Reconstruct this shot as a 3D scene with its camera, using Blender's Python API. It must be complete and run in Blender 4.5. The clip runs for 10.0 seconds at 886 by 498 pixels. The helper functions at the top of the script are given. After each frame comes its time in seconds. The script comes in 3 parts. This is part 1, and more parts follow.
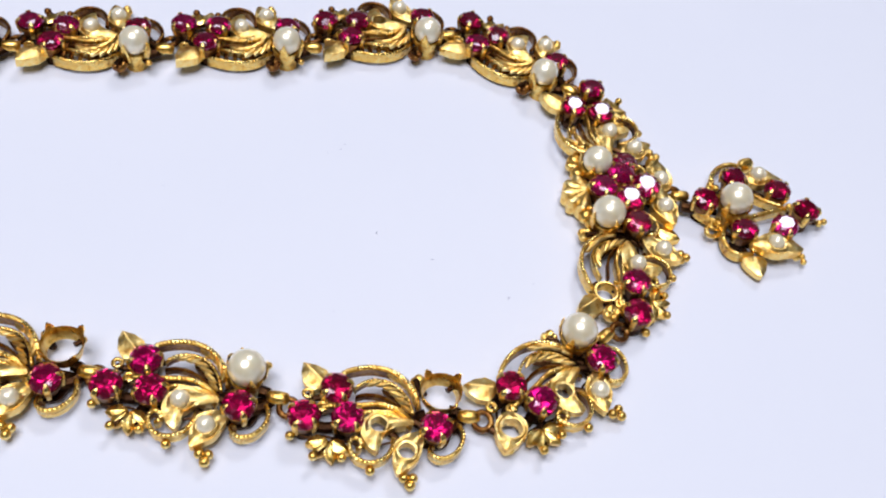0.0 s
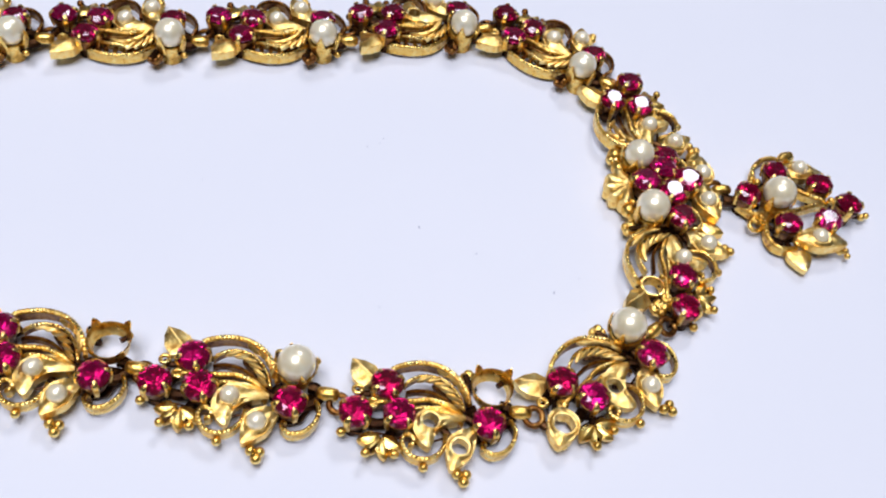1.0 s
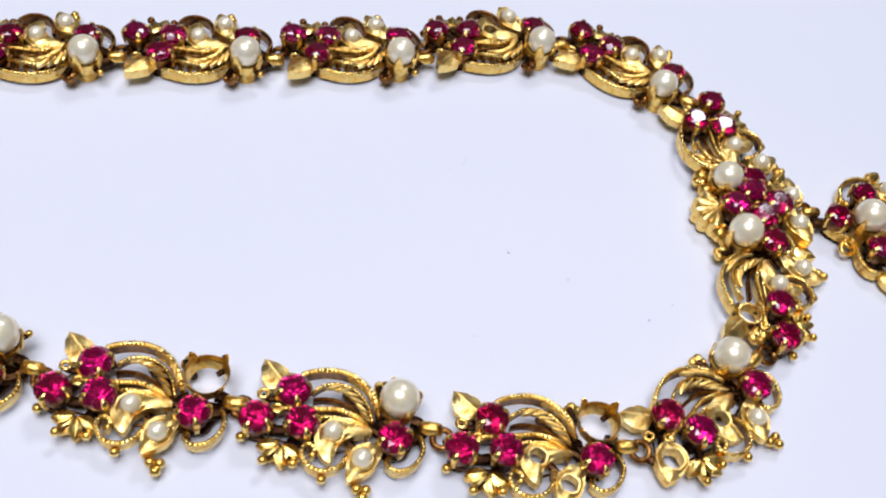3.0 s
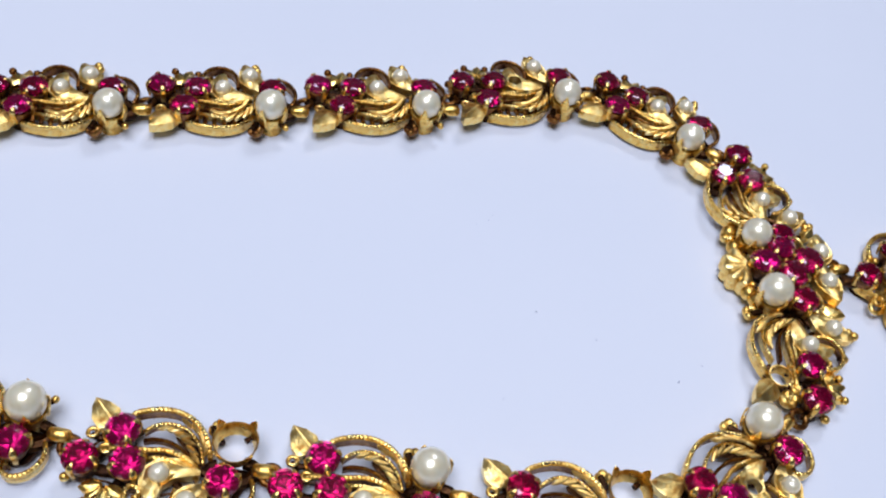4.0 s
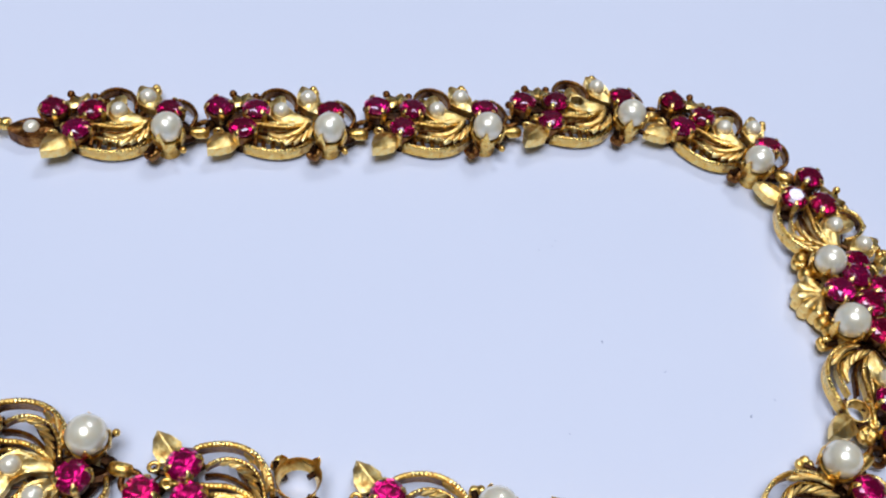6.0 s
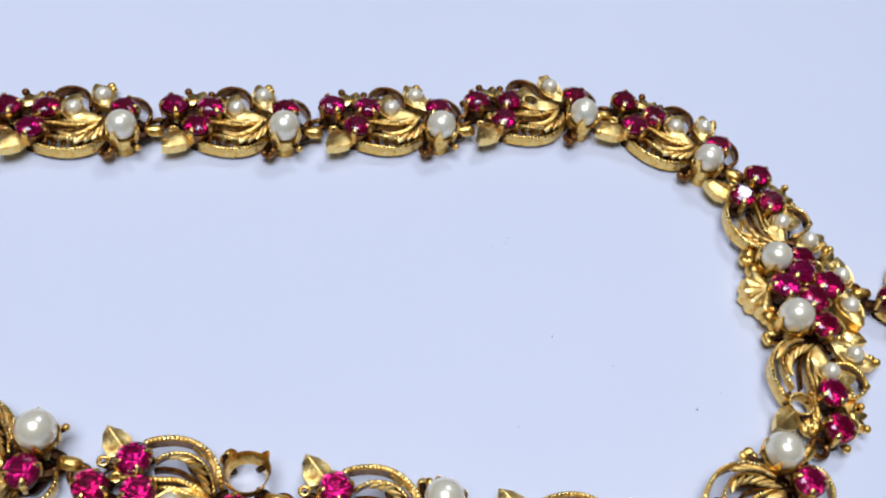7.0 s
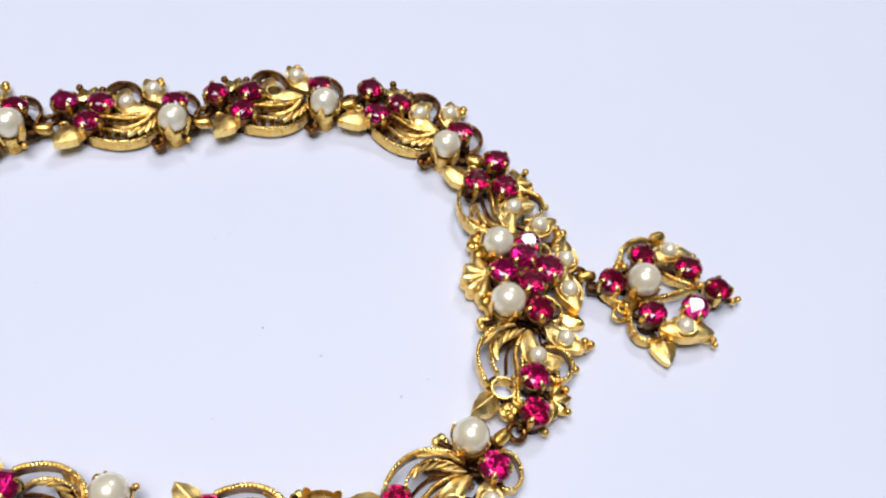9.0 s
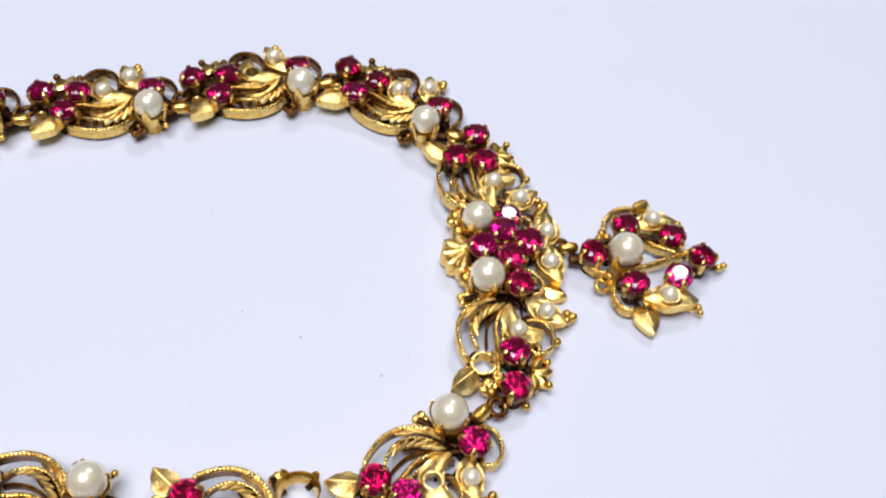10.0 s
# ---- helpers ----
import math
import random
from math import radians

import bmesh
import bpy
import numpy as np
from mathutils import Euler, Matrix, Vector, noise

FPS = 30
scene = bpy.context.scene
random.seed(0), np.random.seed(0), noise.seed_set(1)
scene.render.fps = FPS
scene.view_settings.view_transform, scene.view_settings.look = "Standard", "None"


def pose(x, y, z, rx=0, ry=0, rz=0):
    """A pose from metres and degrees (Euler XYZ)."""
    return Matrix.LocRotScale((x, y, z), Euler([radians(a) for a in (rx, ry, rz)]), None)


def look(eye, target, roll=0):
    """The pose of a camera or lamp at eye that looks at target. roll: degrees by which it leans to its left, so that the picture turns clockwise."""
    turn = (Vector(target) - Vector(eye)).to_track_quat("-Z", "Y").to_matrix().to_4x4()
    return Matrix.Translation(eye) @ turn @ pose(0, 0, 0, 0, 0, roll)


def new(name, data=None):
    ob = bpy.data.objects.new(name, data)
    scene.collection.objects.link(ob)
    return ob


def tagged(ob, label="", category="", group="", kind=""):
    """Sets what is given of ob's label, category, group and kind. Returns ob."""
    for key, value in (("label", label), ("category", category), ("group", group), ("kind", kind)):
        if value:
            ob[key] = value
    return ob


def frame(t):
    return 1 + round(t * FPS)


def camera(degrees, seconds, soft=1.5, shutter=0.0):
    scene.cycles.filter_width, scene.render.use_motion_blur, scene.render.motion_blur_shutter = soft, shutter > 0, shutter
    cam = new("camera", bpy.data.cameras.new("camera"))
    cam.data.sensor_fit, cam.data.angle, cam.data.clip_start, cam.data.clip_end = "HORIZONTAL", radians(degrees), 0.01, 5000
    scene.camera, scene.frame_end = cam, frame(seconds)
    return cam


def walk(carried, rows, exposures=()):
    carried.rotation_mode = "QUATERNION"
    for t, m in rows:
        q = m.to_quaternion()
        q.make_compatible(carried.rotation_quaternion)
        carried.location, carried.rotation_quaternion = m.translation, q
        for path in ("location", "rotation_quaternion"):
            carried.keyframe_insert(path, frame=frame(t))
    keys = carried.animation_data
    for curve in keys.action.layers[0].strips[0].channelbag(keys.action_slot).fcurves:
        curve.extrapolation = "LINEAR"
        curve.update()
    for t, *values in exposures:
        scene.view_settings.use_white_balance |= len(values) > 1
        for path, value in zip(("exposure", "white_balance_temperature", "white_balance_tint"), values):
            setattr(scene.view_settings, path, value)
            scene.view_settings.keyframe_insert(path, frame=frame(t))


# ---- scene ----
cam = camera(45.00, 10.0, soft=2.1, shutter=0.2)
PATH = [
    (0, (-0.01374, -0.11070, 0.12169), (0.01087, -0.01659, 0.00000), 11.29),
    (0.5, (-0.01694, -0.11020, 0.12052), (0.00795, -0.01699, 0.00000), 11.52),
    (1, (-0.02108, -0.10931, 0.11920), (0.00443, -0.01755, 0.00000), 11.90),
    (1.5, (-0.02466, -0.10843, 0.11797), (0.00110, -0.01799, 0.00000), 12.09),
    (2, (-0.02855, -0.10712, 0.11661), (-0.00226, -0.01807, 0.00000), 12.43),
    (2.2, (-0.02997, -0.10634, 0.11647), (-0.00363, -0.01772, 0.00000), 12.52),
    (3.3, (-0.03613, -0.10034, 0.11732), (-0.00941, -0.01065, 0.00000), 12.76),
    (3.5, (-0.03717, -0.09912, 0.11743), (-0.00991, -0.00833, 0.00000), 12.94),
    (4, (-0.03773, -0.09569, 0.11966), (-0.01062, -0.00246, 0.00000), 12.66),
    (4.5, (-0.03826, -0.09164, 0.12081), (-0.01238, 0.00099, 0.00000), 12.35),
    (5, (-0.03910, -0.09075, 0.11978), (-0.01524, 0.00218, 0.00000), 11.41),
    (5.5, (-0.04026, -0.09060, 0.11864), (-0.01830, 0.00233, 0.00000), 10.55),
    (5.7, (-0.04073, -0.09026, 0.11853), (-0.01938, 0.00235, 0.00000), 10.33),
    (6.8, (-0.03852, -0.09193, 0.11977), (-0.01523, 0.00187, 0.00000), 11.09),
    (7, (-0.03742, -0.09247, 0.11988), (-0.01232, 0.00178, 0.00000), 11.76),
    (7.5, (-0.02727, -0.09370, 0.12260), (-0.00109, 0.00152, 0.00000), 11.78),
    (8, (-0.01105, -0.09501, 0.12514), (0.01116, 0.00103, 0.00000), 9.53),
    (8.5, (-0.00339, -0.09619, 0.12508), (0.02186, 0.00054, 0.00000), 10.58),
    (9, (0.00066, -0.09618, 0.12539), (0.02829, -0.00071, 0.00000), 11.27),
    (9.5, (0.00462, -0.09645, 0.12543), (0.03072, -0.00289, 0.00000), 9.87),
    (10, (0.00804, -0.09651, 0.12509), (0.03058, -0.00525, 0.00000), 7.42),
]
walk(cam, [(t, look(eye, target, roll)) for t, eye, target, roll in PATH],
     exposures=((0.0, 0.0, 6500, 10), (3.4, 0.0, 6500, 10), (4.2, -0.24, 5900, 9), (8.2, -0.24, 5900, 9), (8.5, 0.0, 6500, 10), (10.0, 0.0, 6500, 10)))

# ---- light ----
world = bpy.data.worlds.new("world")
scene.world = world
world.use_nodes = True
world.node_tree.nodes["Background"].inputs["Color"].default_value = (0.80, 0.88, 1.0, 1)
world.node_tree.nodes["Background"].inputs["Strength"].default_value = 0.3


def area_lamp(name, eye, target, sx, sy, watts, colour):
    data = bpy.data.lights.new(name, "AREA")
    data.shape, data.size, data.size_y = "RECTANGLE", sx, sy
    data.energy, data.color = watts, colour
    ob = new(name, data)
    ob.matrix_world = look(eye, target)
    return ob


area_lamp("ceiling_panel_light", (-0.26, -0.26, 1.55), (-0.26, -0.26, 0), 0.92, 0.92, 27.0, (0.845, 0.87, 1.0))
area_lamp("ceiling_panel_light", (0.52, 0.98, 1.55), (0.52, 0.98, 0), 0.44, 0.40, 10.0, (0.845, 0.87, 1.0))


# ---- materials ----
def material(name):
    mat = bpy.data.materials.new(name)
    mat.use_nodes = True
    nt = mat.node_tree
    return mat, nt, nt.nodes["Principled BSDF"]


def noise_node(nt, scale, detail=4.0, rough=0.6):
    tc = nt.nodes.new("ShaderNodeTexCoord")
    n = nt.nodes.new("ShaderNodeTexNoise")
    n.inputs["Scale"].default_value, n.inputs["Detail"].default_value = scale, detail
    n.inputs["Roughness"].default_value = rough
    nt.links.new(tc.outputs["Object"], n.inputs["Vector"])
    return n


def ramp_node(nt, src, stops):
    r = nt.nodes.new("ShaderNodeValToRGB")
    e = r.color_ramp.elements
    while len(e) < len(stops):
        e.new(0.5)
    for el, (p, c) in zip(e, stops):
        el.position, el.color = p, (*c, 1)
    nt.links.new(src, r.inputs["Fac"])
    return r


def bump_node(nt, src, bsdf, strength, dist):
    b = nt.nodes.new("ShaderNodeBump")
    b.inputs["Strength"].default_value, b.inputs["Distance"].default_value = strength, dist
    nt.links.new(src, b.inputs["Height"])
    nt.links.new(b.outputs["Normal"], bsdf.inputs["Normal"])


def gold_material(name, stops, rough_lo, rough_hi):
    mat, nt, bsdf = material(name)
    big = noise_node(nt, 260.0, 5.0)
    fine = noise_node(nt, 2600.0, 3.0)
    spot = noise_node(nt, 1300.0, 4.0)
    wear = nt.nodes.new("ShaderNodeMath")
    wear.operation = "MULTIPLY_ADD"
    nt.links.new(spot.outputs["Fac"], wear.inputs[0])
    wear.inputs[1].default_value = 0.55
    half = nt.nodes.new("ShaderNodeMath")
    half.operation = "MULTIPLY"
    nt.links.new(big.outputs["Fac"], half.inputs[0])
    half.inputs[1].default_value = 0.45
    nt.links.new(half.outputs[0], wear.inputs[2])
    col = ramp_node(nt, wear.outputs[0], stops)
    nt.links.new(col.outputs["Color"], bsdf.inputs["Base Color"])
    bsdf.inputs["Metallic"].default_value = 1.0
    rg = ramp_node(nt, big.outputs["Fac"], ((0.3, (rough_hi,) * 3), (0.7, (rough_lo,) * 3)))
    nt.links.new(rg.outputs["Color"], bsdf.inputs["Roughness"])
    mix = nt.nodes.new("ShaderNodeMath")
    mix.operation = "MULTIPLY_ADD"
    lump = noise_node(nt, 900.0, 2.0)
    nt.links.new(lump.outputs["Fac"], mix.inputs[0])
    mix.inputs[1].default_value = 1.1
    nt.links.new(fine.outputs["Fac"], mix.inputs[2])
    bump_node(nt, mix.outputs[0], bsdf, 0.4, 0.00016)
    return mat


GOLD = gold_material("worn_yellow_gold", ((0.36, (0.38, 0.145, 0.024)), (0.46, (0.94, 0.575, 0.118)), (0.63, (1.0, 0.79, 0.295))), 0.20, 0.40)
SATIN_GOLD = gold_material("satin_pale_gold", ((0.35, (0.56, 0.26, 0.050)), (0.46, (0.97, 0.645, 0.18)), (0.63, (1.0, 0.83, 0.39))), 0.27, 0.48)
# near-black gold: the shade under and behind the ornaments, put into the colour
SHADE_GOLD = gold_material("shade_gold", ((0.38, (0.018, 0.008, 0.005)), (0.52, (0.050, 0.021, 0.009)), (0.66, (0.14, 0.066, 0.022))), 0.3, 0.55)

# brown patina deepened by the shade of hollows and recesses, both in the colour
PATINA_SHADE_GOLD = gold_material("patina_shade_gold", ((0.36, (0.055, 0.016, 0.007)), (0.50, (0.22, 0.085, 0.020)), (0.64, (0.50, 0.27, 0.07))), 0.28, 0.5)

RUBY, _nt, _b = material("ruby_glass")
_info = _nt.nodes.new("ShaderNodeObjectInfo")
_c = ramp_node(_nt, _info.outputs["Random"], ((0.0, (0.44, 0.002, 0.042)), (0.5, (0.57, 0.003, 0.09)), (1.0, (0.70, 0.006, 0.17))))
_nt.links.new(_c.outputs["Color"], _b.inputs["Base Color"])
_b.inputs["Roughness"].default_value = 0.08
_b.inputs["IOR"].default_value = 1.76
_b.inputs["Transmission Weight"].default_value = 0.86

PEARL, _nt, _b = material("cream_pearl")
_n = noise_node(_nt, 420.0, 2.0)
_c = ramp_node(_nt, _n.outputs["Fac"], ((0.3, (0.93, 0.79, 0.49)), (0.7, (0.97, 0.90, 0.69))))
_nt.links.new(_c.outputs["Color"], _b.inputs["Base Color"])
_b.inputs["Roughness"].default_value = 0.33
_b.inputs["Metallic"].default_value = 0.26
_b.inputs["Coat Weight"].default_value = 1.0
_b.inputs["Coat Roughness"].default_value = 0.12
_b.inputs["Coat IOR"].default_value = 1.9
_b.inputs["Subsurface Weight"].default_value = 0.08
_b.inputs["Subsurface Radius"].default_value = (0.001, 0.0008, 0.0006)
_b.inputs["Subsurface Scale"].default_value = 0.5

PAPER, _nt, _b = material("white_board")
_n = noise_node(_nt, 9.0, 4.0)
_c = ramp_node(_nt, _n.outputs["Fac"], ((0.3, (0.775, 0.785, 0.825)), (0.7, (0.80, 0.805, 0.84))))
_nt.links.new(_c.outputs["Color"], _b.inputs["Base Color"])
_b.inputs["Roughness"].default_value = 0.55
_b.inputs["Specular IOR Level"].default_value = 0.25
_f = noise_node(_nt, 900.0, 3.0)
bump_node(_nt, _f.outputs["Fac"], _b, 0.06, 0.0002)

WALL, _nt, _b = material("matt_wall_paint")
_n = noise_node(_nt, 3.0, 4.0)
_c = ramp_node(_nt, _n.outputs["Fac"], ((0.3, (0.065, 0.065, 0.068)), (0.7, (0.085, 0.085, 0.088))))
_nt.links.new(_c.outputs["Color"], _b.inputs["Base Color"])
_b.inputs["Roughness"].default_value = 0.8

CEILING, _nt, _b = material("ceiling_paint")
_n = noise_node(_nt, 3.0, 4.0)
_c = ramp_node(_nt, _n.outputs["Fac"], ((0.3, (0.11, 0.11, 0.113)), (0.7, (0.14, 0.14, 0.143))))
_nt.links.new(_c.outputs["Color"], _b.inputs["Base Color"])
_b.inputs["Roughness"].default_value = 0.8

LINT, _nt, _b = material("grey_lint")
_b.inputs["Base Color"].default_value = (0.46, 0.47, 0.56, 1)
_b.inputs["Roughness"].default_value = 0.9

# ---- mesh tools: shapes are drawn in millimetres ----
MM = 0.001
MESHES = {}


def to_mesh(name, bm, mat, sharp=38):
    bmesh.ops.recalc_face_normals(bm, faces=bm.faces)
    bmesh.ops.scale(bm, vec=(MM, MM, MM), verts=bm.verts)
    me = bpy.data.meshes.new(name)
    bm.to_mesh(me)
    bm.free()
    me.materials.append(mat)
    for p in me.polygons:
        p.use_smooth = sharp > 0
    if sharp > 0:
        me.set_sharp_from_angle(angle=radians(sharp))
    return me


def mesh_for(key, make):
    """One mesh for all alike pieces."""
    if key not in MESHES:
        MESHES[key] = make()
    return MESHES[key]


def part(name, me, parent, x=0.0, y=0.0, z=0.0, rz=0.0, rx=0.0, ry=0.0, s=1.0, label=""):
    ob = new(name, me)
    ob.parent = parent
    ob.matrix_basis = pose(x * MM, y * MM, z * MM, rx, ry, rz) @ Matrix.Scale(s, 4)
    return tagged(ob, label)


def spline(pts, step, closed=False):
    """Points spaced evenly along a smooth curve through pts."""
    p = [Vector(q if len(q) == 3 else (*q, 0)) for q in pts]
    out = []
    n = len(p)
    for i in range(n if closed else n - 1):
        if closed:
            a, b, c, d = p[i - 1], p[i], p[(i + 1) % n], p[(i + 2) % n]
        else:
            a, b, c, d = p[max(i - 1, 0)], p[i], p[i + 1], p[min(i + 2, n - 1)]
        k = max(2, int((c - b).length / step + 0.5))
        for j in range(k):
            t = j / k
            out.append(0.5 * (2 * b + (c - a) * t + (2 * a - 5 * b + 4 * c - d) * t * t + (3 * b - a - 3 * c + d) * t ** 3))
    if not closed:
        out.append(p[-1])
    return out


def bridge(bm, rings, closed=False, caps=True):
    n = len(rings[0])
    pairs = list(zip(rings, rings[1:])) + ([(rings[-1], rings[0])] if closed else [])
    for a, b in pairs:
        for i in range(n):
            j = (i + 1) % n
            bm.faces.new((a[i], a[j], b[j], b[i]))
    if caps and not closed:
        bm.faces.new(rings[0])
        bm.faces.new(list(reversed(rings[-1])))


def strip_bm(bm, pts, z0, z1, w, milled=True, drop=0.5, pitch=0.52):
    """A gold ribbon standing on edge, its upper edge rolled and milled like a twisted rope."""
    line = spline(pts, 0.10 if milled else 0.3)
    rings, s, total = [], 0.0, sum((b - a).length for a, b in zip(line, line[1:]))
    for i, q in enumerate(line):
        if i:
            s += (q - line[i - 1]).length
        d = (line[min(i + 1, len(line) - 1)] - line[max(i - 1, 0)]).normalized()
        side = Vector((-d.y, d.x, 0)).normalized()
        end = min(s, total - s) / total
        dz = q.z - drop * max(0, 1 - end * 5) ** 2
        ring = []
        for u, v, top in ((-0.36, z0, 0), (-0.36, z1 - 0.55, 0), (-0.55, z1 - 0.38, 1), (-0.42, z1 - 0.05, 1), (0, z1 + 0.08, 1),
                          (0.42, z1 - 0.05, 1), (0.55, z1 - 0.38, 1), (0.36, z1 - 0.55, 0), (0.36, z0, 0)):
            if top and milled:
                k = abs(math.sin(math.pi * (s / pitch + u * 1.1)))
                u, v = u * (0.88 + 0.18 * k), v - 0.11 * (1 - k)
            ring.append(bm.verts.new(q + side * (u * w) + Vector((0, 0, v + dz - q.z))))
        rings.append(ring)
    bridge(bm, rings)


def tube_bm(bm, pts, r0, r1=None, n=8, closed=False, step=0.35):
    line = spline(pts, step, closed)
    rings, up = [], Vector((0, 0, 1))
    m = len(line)
    for i, q in enumerate(line):
        d = (line[(i + 1) % m] - line[i - 1]) if closed else (line[min(i + 1, m - 1)] - line[max(i - 1, 0)])
        d = d.normalized()
        a = d.cross(up if abs(d.z) < 0.9 else Vector((1, 0, 0))).normalized()
        b = d.cross(a)
        r = r0 if r1 is None else r0 + (r1 - r0) * i / (m - 1)
        rings.append([bm.verts.new(q + (a * math.cos(2 * math.pi * k / n) + b * math.sin(2 * math.pi * k / n)) * r) for k in range(n)])
    bridge(bm, rings, closed)


def lathe_bm(bm, profile, n=20, wobble=0.0):
    """A closed profile of (radius, height) turned round the upright axis."""
    rings = []
    for i in range(n):
        a = 2 * math.pi * i / n
        k = 1 + wobble * math.sin(3 * a + 1)
        rings.append([bm.verts.new((r * k * math.cos(a), r * k * math.sin(a), z)) for r, z in profile])
    bridge(bm, rings, closed=True)


def ball_bm(bm, x, y, z, r, squash=1.0, seg=12):
    made = bmesh.ops.create_uvsphere(bm, u_segments=seg, v_segments=max(6, seg // 2 + 1), radius=r)
    bmesh.ops.scale(bm, vec=(1, 1, squash), verts=made["verts"])
    bmesh.ops.translate(bm, vec=(x, y, z), verts=made["verts"])


def plate_bm(bm, outline, ridge, z, thick, rise, cup=0.35, straight=False):
    """A folded leaf: outline round a raised (or sunk) midrib between two points, with walls down to its back."""
    a, b = Vector((*ridge[0], 0)), Vector((*ridge[1], 0))
    ab = b - a
    if straight:
        pairs = list(zip(outline, outline[1:] + outline[:1]))
        loop = [Vector((*p, 0)).lerp(Vector((*q, 0)), k / 3) for p, q in pairs for k in range(3)]
    else:
        loop = spline(outline, 0.5, closed=True)
    rows = [[], [], [], []]
    for q in loop:
        t = min(1, max(0, (q - a).dot(ab) / ab.length_squared))
        foot = a + ab * t
        rows[0].append(bm.verts.new((q.x * 0.96 + foot.x * 0.04, q.y * 0.96 + foot.y * 0.04, z - thick)))
        rows[1].append(bm.verts.new((q.x, q.y, z)))
        half = q.lerp(foot, 0.52)
        rows[2].append(bm.verts.new((half.x, half.y, z + rise * cup)))
        f = q.lerp(foot, 0.93)
        rows[3].append(bm.verts.new((f.x, f.y, z + rise)))
    bridge(bm, rows, caps=True)


def polar_leaf_bm(bm, ctrl, hole, z, thick, ridges, tip_drop=0.5):
    """A pierced leaf round a pearl seat: ctrl gives (degrees, radius) of its outline, ridges the degrees of its midribs."""
    n = 64
    rows = [[] for _ in range(6)]
    ang = [c[0] for c in ctrl]
    rad = [c[1] for c in ctrl]
    ang = [ang[-1] - 360] + ang + [ang[0] + 360]
    rad = [rad[-1]] + rad + [rad[0]]
    raw = [float(np.interp(360 * i / n, ang, rad)) for i in range(n)]
    for i in range(n):
        r = 0.5 * raw[i] + 0.25 * (raw[i - 1] + raw[(i + 1) % n])
        r = max(r, raw[i] * 0.92, hole + 0.32)
        a = 2 * math.pi * i / n
        c, s = math.cos(a), math.sin(a)
        near = min(abs((360 * i / n - g + 180) % 360 - 180) for g in ridges)
        fold = max(0, 1 - near / 26)
        long = max(0, r - 2.0) / 3
        h = hole * (1 + 0.03 * math.sin(5 * a))
        mid = h + 0.30 + (r - h - 0.30) * 0.45
        for row, rr, zz in ((0, h * 1.02, z - thick), (1, h, z + 0.12), (2, h + 0.26, z + 0.16), (3, mid, z - 0.16 + 0.34 * fold),
                            (4, r, z - 0.1 - tip_drop * long + 0.12 * fold), (5, r * 0.97, z - thick - tip_drop * long * 0.6)):
            rows[row].append(bm.verts.new((rr * c, rr * s, zz)))
    for a, b in zip(rows, rows[1:] + rows[:1]):
        for i in range(n):
            j = (i + 1) % n
            bm.faces.new((a[i], a[j], b[j], b[i]))


def prong_bm(bm, rows):
    """A claw in the plane y = 0: rows of (radius, height, width, thickness)."""
    rings = []
    for r, z, w, t in rows:
        rings.append([bm.verts.new((r + dx * t, dy * w / 2, z)) for dx, dy in ((0, -1), (1, -0.7), (1, 0.7), (0, 1))])
    bridge(bm, rings)


# ---- gems, pearls and their settings ----
def gem_mesh():
    bm = bmesh.new()
    for r, z, n, o in ((0.56, 0.38, 8, 0), (0.83, 0.25, 8, 22.5), (1.0, 0.03, 16, 11.25), (1.0, -0.05, 16, 11.25), (0.60, -0.42, 8, 22.5), (0.06, -0.86, 8, 0)):
        for i in range(n):
            a = radians(360 * i / n + o)
            bm.verts.new((r * math.cos(a) * 2.08, r * math.sin(a) * 2.08, z * 2.15))
    bmesh.ops.convex_hull(bm, input=bm.verts)
    return to_mesh("ruby", bm, RUBY, sharp=0)


def collet_mesh():
    bm = bmesh.new()
    lathe_bm(bm, ((1.15, 1.2), (1.55, 2.1), (1.95, 3.3), (2.04, 3.7), (1.9, 3.75), (1.74, 3.2), (1.3, 2.1), (0.95, 1.2)), 20, 0.01)
    return to_mesh("collet", bm, PATINA_SHADE_GOLD)


def open_setting_mesh(name, r_in, r_out, z0, z1):
    bm = bmesh.new()
    lathe_bm(bm, ((r_out - 0.25, z0), (r_out, z1), (r_in, z1), (r_in - 0.2, z0)), 24, 0.015)
    return to_mesh(name, bm, GOLD)


def claw_mesh():
    bm = bmesh.new()
    prong_bm(bm, ((1.62, 2.0, 0.7, 0.34), (1.95, 3.5, 0.8, 0.30), (2.04, 4.2, 0.85, 0.26), (1.80, 4.66, 0.75, 0.24), (1.34, 4.96, 0.12, 0.12)))
    return to_mesh("claw", bm, GOLD)


def pearl_mesh(r, name):
    bm = bmesh.new()
    ball_bm(bm, 0, 0, 0, r, 0.97, 32)
    return to_mesh(name, bm, PEARL, sharp=180)


def cup_mesh():
    bm = bmesh.new()
    lathe_bm(bm, ((1.6, 0.0), (1.65, 1.4), (2.1, 2.6), (2.3, 3.7), (2.02, 3.7), (1.85, 2.6), (1.45, 1.4), (1.4, 0.0)), 24, 0.01)
    return to_mesh("pearl_cup", bm, GOLD)


def empty_cup_mesh():
    bm = bmesh.new()
    lathe_bm(bm, ((2.05, 2.1), (2.12, 2.5), (2.3, 3.2), (2.5, 4.1), (2.42, 4.18), (2.34, 4.1), (2.16, 3.2), (2.0, 2.5), (1.93, 2.1)), 28, 0.03)
    return to_mesh("empty_pearl_cup", bm, GOLD)


